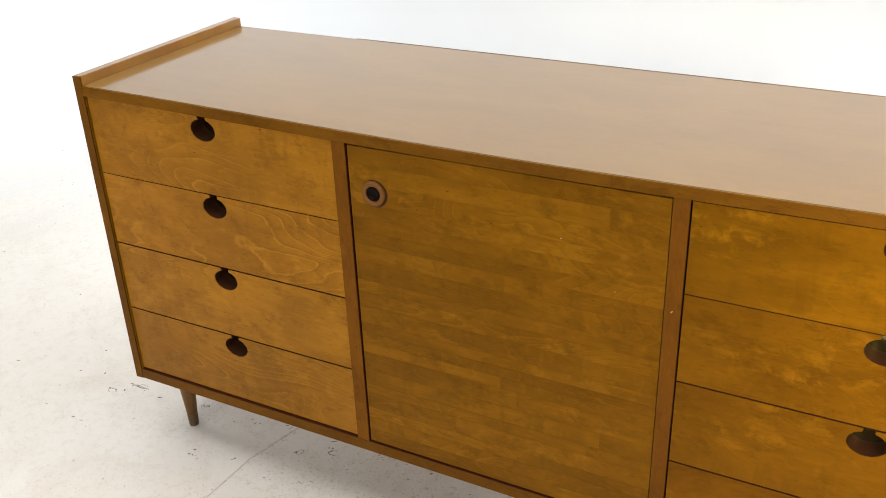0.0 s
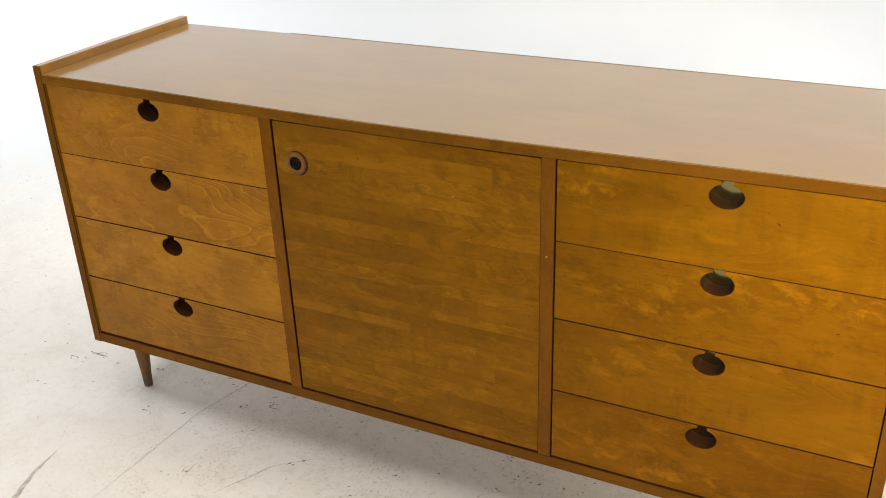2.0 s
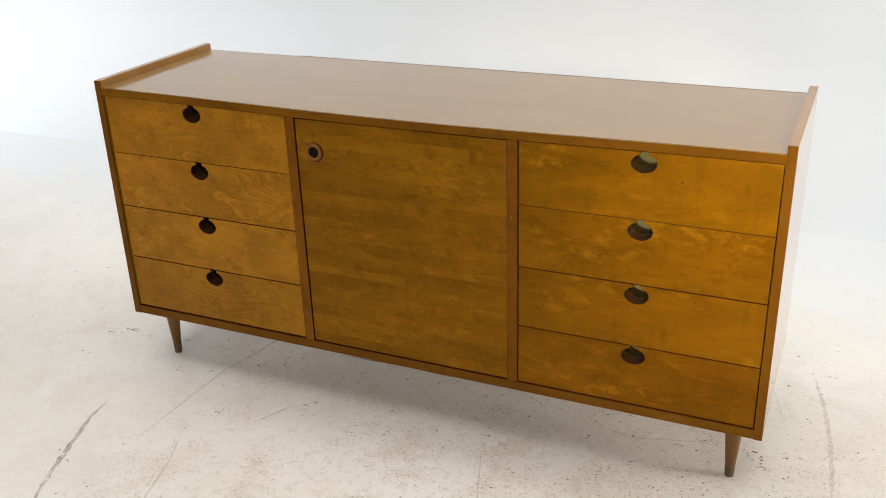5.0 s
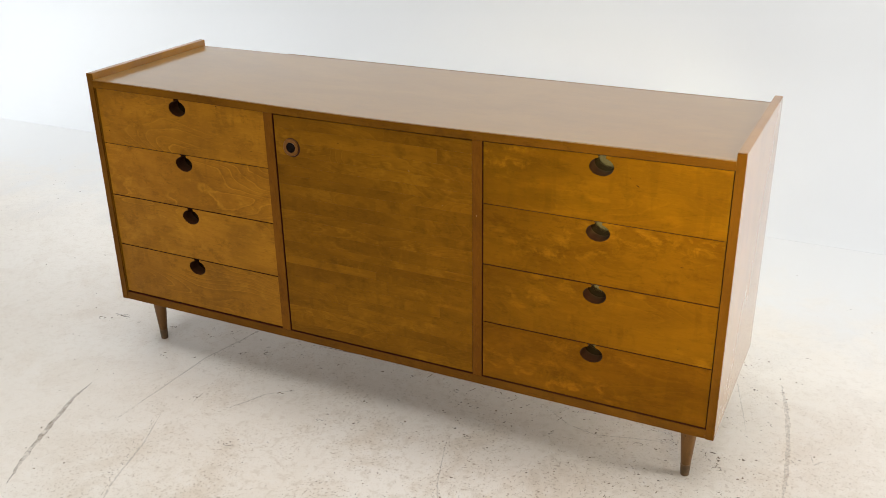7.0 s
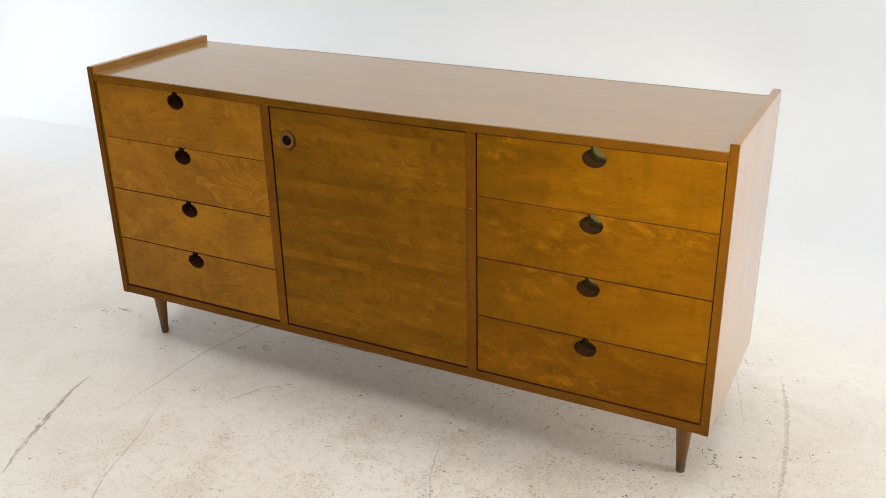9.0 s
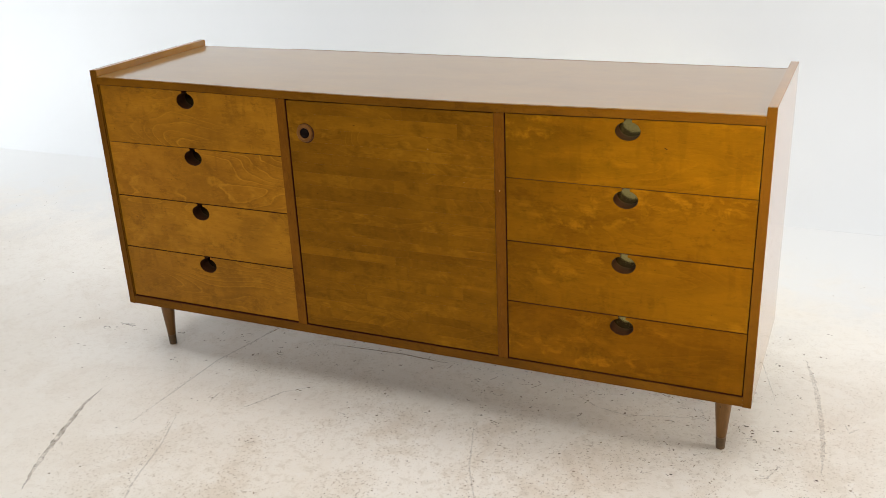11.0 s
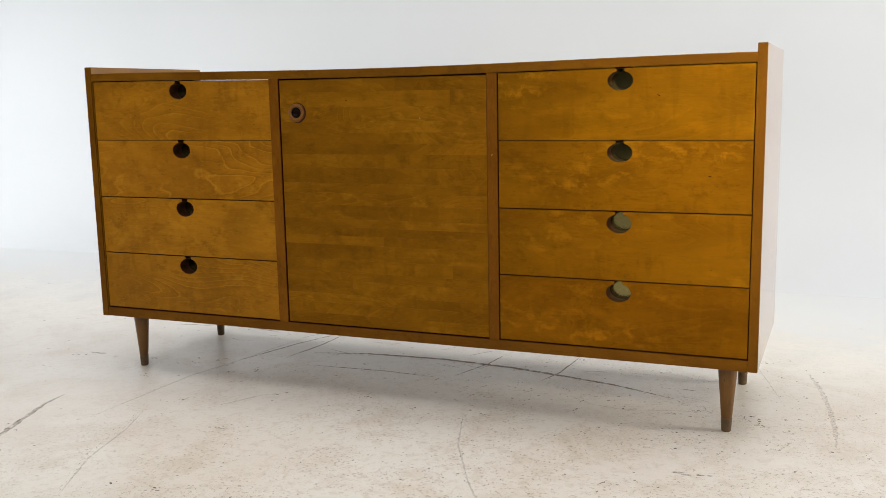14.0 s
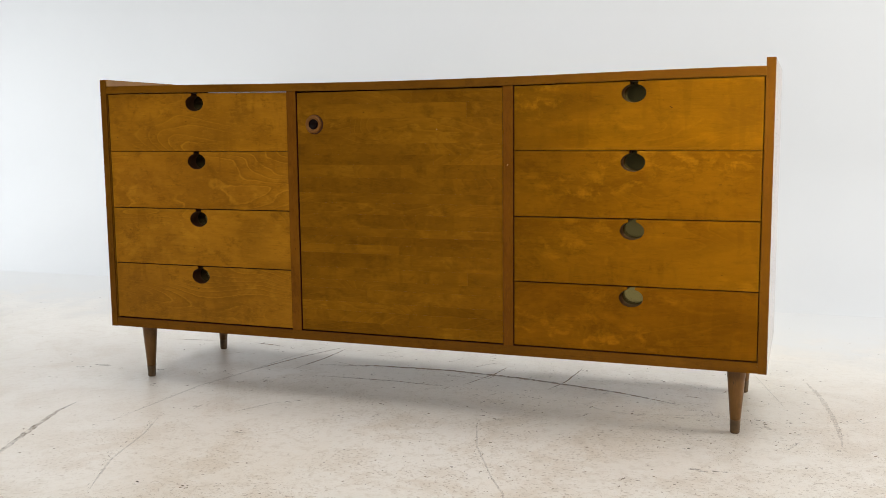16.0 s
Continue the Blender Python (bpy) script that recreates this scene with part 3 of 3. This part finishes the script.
        chip(bm, x, y, 0.0016 + 0.0042 * rnd.random() ** 2, rnd.choice((0.1, 0.15, -0.2, 1.0)) + rnd.gauss(0, 0.25), rnd.uniform(0.14, 0.42), rnd)
    # a dense patch where the paint is worn through in front of the door
    for _ in range(190):
        x, y = 0.19 + rnd.gauss(0, 0.15), -0.32 + rnd.gauss(0, 0.09)
        chip(bm, x, y, rnd.uniform(0.0012, 0.0034), rnd.uniform(0, 3.1), rnd.uniform(0.2, 0.5), rnd)
    tagged(link("lifted_flakes", rims, RIM), "grey-brown rims and chains of lifted floor paint", "paint chips", kind="stuff")
    tagged(link("worn_spots", bm, DARK_CHIP), "dark brown worn spots and lifted flakes in the white floor paint", "paint chips", kind="stuff")


def floor_marks():
    rnd = random.Random(5)
    bm = bmesh.new()
    scratch(bm, [(-0.635, -0.63), (-0.675, -0.55), (-0.706, -0.469), (-0.748, -0.355), (-0.772, -0.280), (-0.782, -0.214)], 0.014, rnd)
    scratch(bm, [(-1.012, 0.123), (-0.953, 0.122)], 0.007, rnd)
    tagged(link("floor_scuff", bm, SCUFF), "dark grey scuffs scraped across the white floor", "scuff", kind="stuff")
    bm = bmesh.new()
    scratch(bm, [(-0.384, 0.327), (-0.226, 0.367), (-0.009, 0.382), (0.192, 0.364), (0.354, 0.332), (0.476, 0.304), (0.624, 0.244)], 0.013, rnd)
    scratch(bm, [(-0.977, 0.489), (-0.861, 0.510)], 0.006, rnd)
    scratch(bm, [(-0.721, 0.522), (-0.618, 0.507)], 0.006, rnd)
    scratch(bm, [(0.638, 0.323), (0.679, 0.317)], 0.005, rnd)
    scratch(bm, [(-0.544, 0.188), (-0.483, 0.399), (-0.418, 0.557)], 0.006, rnd)
    scratch(bm, [(-0.434, 0.257), (-0.409, 0.402), (-0.404, 0.531)], 0.006, rnd)
    scratch(bm, [(-0.319, 0.214), (-0.105, 0.227), (0.027, 0.220)], 0.005, rnd)
    scratch(bm, [(0.078, 0.249), (0.122, 0.382), (0.133, 0.468)], 0.005, rnd)
    scratch(bm, [(0.298, 0.269), (0.324, 0.362), (0.336, 0.517)], 0.005, rnd)
    for _ in range(44):
        x, y, a = rnd.uniform(-0.7, 0.75), rnd.uniform(0.16, 0.6), rnd.choice((0.1, -0.25, 1.0, 1.1)) + rnd.gauss(0, 0.12)
        d = 0.008 + 0.045 * rnd.random() ** 2
        scratch(bm, [(x - d * math.cos(a), y - d * math.sin(a)), (x + rnd.gauss(0, 0.004), y + rnd.gauss(0, 0.004)), (x + d * math.cos(a), y + d * math.sin(a))], rnd.uniform(0.0012, 0.0026), rnd)
    tagged(link("dark_scratches", bm, DEEP), "dark brown scratches and drag lines under the dresser", "scratch", kind="stuff")
    bm = bmesh.new()
    scratch(bm, [(-0.331, -0.697), (-0.413, -0.529), (-0.457, -0.369), (-0.504, -0.256)], 0.006, rnd)
    scratch(bm, [(-0.593, -0.332), (-0.587, -0.156), (-0.581, 0.023), (-0.549, 0.154), (-0.525, 0.314), (-0.495, 0.485)], 0.006, rnd)
    scratch(bm, [(0.387, 0.190), (0.466, 0.139), (0.540, 0.125), (0.723, 0.173)], 0.004, rnd)
    scratch(bm, [(0.216, -0.048), (0.269, -0.207), (0.355, -0.375), (0.402, -0.450), (0.43, -0.56)], 0.004, rnd)
    scratch(bm, [(-0.362, -0.162), (-0.339, -0.119), (-0.313, -0.065), (-0.241, -0.006)], 0.005, rnd)
    scratch(bm, [(-0.464, -0.175), (-0.469, -0.127)], 0.005, rnd)
    scratch(bm, [(0.858, -0.033), (0.885, -0.023), (0.908, 0.039)], 0.004, rnd)
    scratch(bm, [(1.028, 0.259), (1.039, 0.220), (1.062, 0.249)], 0.004, rnd)
    tagged(link("floor_scratch", bm, FAINT), "faint brown hairline scratches in the white floor paint", "scratch", kind="stuff")
    bm = bmesh.new()
    track = [(0.920, 0.550), (0.930, 0.513), (0.956, 0.400), (0.976, 0.260), (0.988, 0.141), (0.992, 0.03)]
    for (xa, ya), (xb, yb) in zip(track, track[1:]):
        for _ in range(14):
            u = rnd.random()
            chip(bm, xa + (xb - xa) * u + rnd.gauss(0, 0.005), ya + (yb - ya) * u, rnd.uniform(0.002, 0.004), rnd.uniform(0, 3), rnd.uniform(0.4, 0.9), rnd)
    scratch(bm, track, 0.012, rnd)
    scratch(bm, [(0.785, 0.607), (0.873, 0.293)], 0.003, rnd)
    tagged(link("rubbed_band", bm, BAND), "pale brown rubbed band on the white floor", "scuff", kind="stuff")
    # flaked spots: the large ones where they lie, then a scatter
    bm = bmesh.new()
    for x, y in ((-0.26, -0.28), (0.84, 0.12), (0.72, 0.13), (0.68, -0.08), (0.69, -0.29), (0.61, -0.30), (0.16, 0.26), (0.28, 0.20), (0.26, -0.01), (0.43, 0.09), (0.59, -0.30), (-0.06, 0.01), (-0.10, 0.38),
                 (0.86, 0.50), (0.81, 0.62), (0.96, 0.58), (-0.71, -0.01), (0.03, 0.37), (0.52, 0.24), (0.35, 0.50), (0.26, 0.46), (-0.47, -0.15), (-0.18, -0.62), (-0.27, -0.62), (0.77, 0.12), (0.92, 0.35)):
        for _ in range(rnd.randint(2, 4)):
            chip(bm, x + rnd.gauss(0, 0.007), y + rnd.gauss(0, 0.006), rnd.uniform(0.002, 0.0045), rnd.uniform(-0.5, 0.5), rnd.uniform(0.3, 0.7), rnd)
    for x, y in ((-1.00, 0.09), (-0.99, 0.12), (-0.97, 0.12), (-0.90, 0.11), (-0.79, 0.13), (-0.67, 0.17), (-0.60, 0.17), (-0.59, 0.19), (-0.69, 0.11), (-0.64, 0.13), (-0.57, 0.15), (-0.45, 0.15), (-0.41, 0.16),
                 (-0.50, 0.08), (-0.44, 0.12), (-0.34, 0.15), (-0.27, 0.15), (-0.25, 0.11), (-0.61, 0.01), (-0.52, -0.01), (-0.42, -0.02), (-0.43, 0.03), (-0.28, -0.04), (-0.26, -0.02), (-0.12, -0.05), (-0.05, 0.01),
                 (-0.03, -0.08), (-0.11, -0.11), (0.28, 0.11), (0.21, 0.01), (0.20, 0.04), (0.61, 0.10), (0.70, 0.17), (0.14, 0.16), (0.32, 0.08), (0.34, 0.18), (0.95, -0.12), (-0.25, 0.55), (-0.20, 0.27)):
        for _ in range(rnd.randint(1, 3)):
            chip(bm, x + rnd.gauss(0, 0.005), y + rnd.gauss(0, 0.004), rnd.uniform(0.002, 0.005), rnd.gauss(0.3, 0.4), rnd.uniform(0.25, 0.5), rnd)
    for _ in range(50):             # drag chips under the dresser
        x, y = rnd.uniform(0.25, 0.95), rnd.uniform(0.12, 0.5)
        chip(bm, x, y, rnd.uniform(0.002, 0.0042), rnd.gauss(-0.2, 0.4), rnd.uniform(0.3, 0.6), rnd)
    for x, y in ((0.70, -0.02), (0.66, 0.03), (0.73, 0.02), (0.80, -0.06), (0.86, 0.02), (0.62, -0.05), (0.83, 0.16), (0.90, 0.09), (0.57, 0.02), (0.48, -0.06)):
        for _ in range(3):
            chip(bm, x + rnd.gauss(0, 0.012), y + rnd.gauss(0, 0.008), rnd.uniform(0.002, 0.0055), rnd.gauss(0.1, 0.4), rnd.uniform(0.3, 0.7), rnd)
    tagged(link("flaked_spots", bm, DARK_CHIP), "dark brown flaked spots in the white floor paint", "paint chips", kind="stuff")
    bm = bmesh.new()
    for _ in range(40):
        x, y = rnd.uniform(-1.6, 1.5), rnd.uniform(-0.1, 0.95)
        chip(bm, x, y, rnd.uniform(0.003, 0.006), rnd.gauss(0.25, 0.3), rnd.uniform(0.18, 0.4), rnd)
    count = 0
    while count < 2100:
        x, y = rnd.uniform(-2.4, 2.0), rnd.uniform(-1.3, 1.3)
        thick = 0.5 + 0.5 * noise.noise(Vector((x * 1.7, y * 1.7, 3.0))) + 0.35 * noise.noise(Vector((x * 7, y * 7, 8.0)))
        walked = math.exp(-((x - 0.5) / 0.9) ** 2 - ((y + 0.3) / 0.65) ** 2)   # most worn in front of the drawers
        if rnd.random() > max(0.0, thick) ** 2.6 * (0.22 + 0.9 * walked):
            continue
        size = 0.0009 + 0.0040 * rnd.random() ** 4
        chip(bm, x, y, size, rnd.choice((0.2, 0.9, 2.2)) + rnd.gauss(0, 0.5), rnd.uniform(0.2, 0.7), rnd)
        count += 1
    tagged(link("paint_chips", bm, CHIP), "fine brown specks where the white floor paint is worn", "paint chips", kind="stuff")
    bm = bmesh.new()
    for x, y, size in ((0.716, -0.204, 0.014), (0.731, -0.209, 0.011), (0.757, -0.202, 0.012), (0.775, -0.199, 0.008)):
        chip(bm, x, y, size, 0.15, 0.4, rnd)
    tagged(link("floor_stain", bm, SCUFF), "small grey stain on the white floor", "stain", kind="stuff")


floor_marks()
worn_spots()
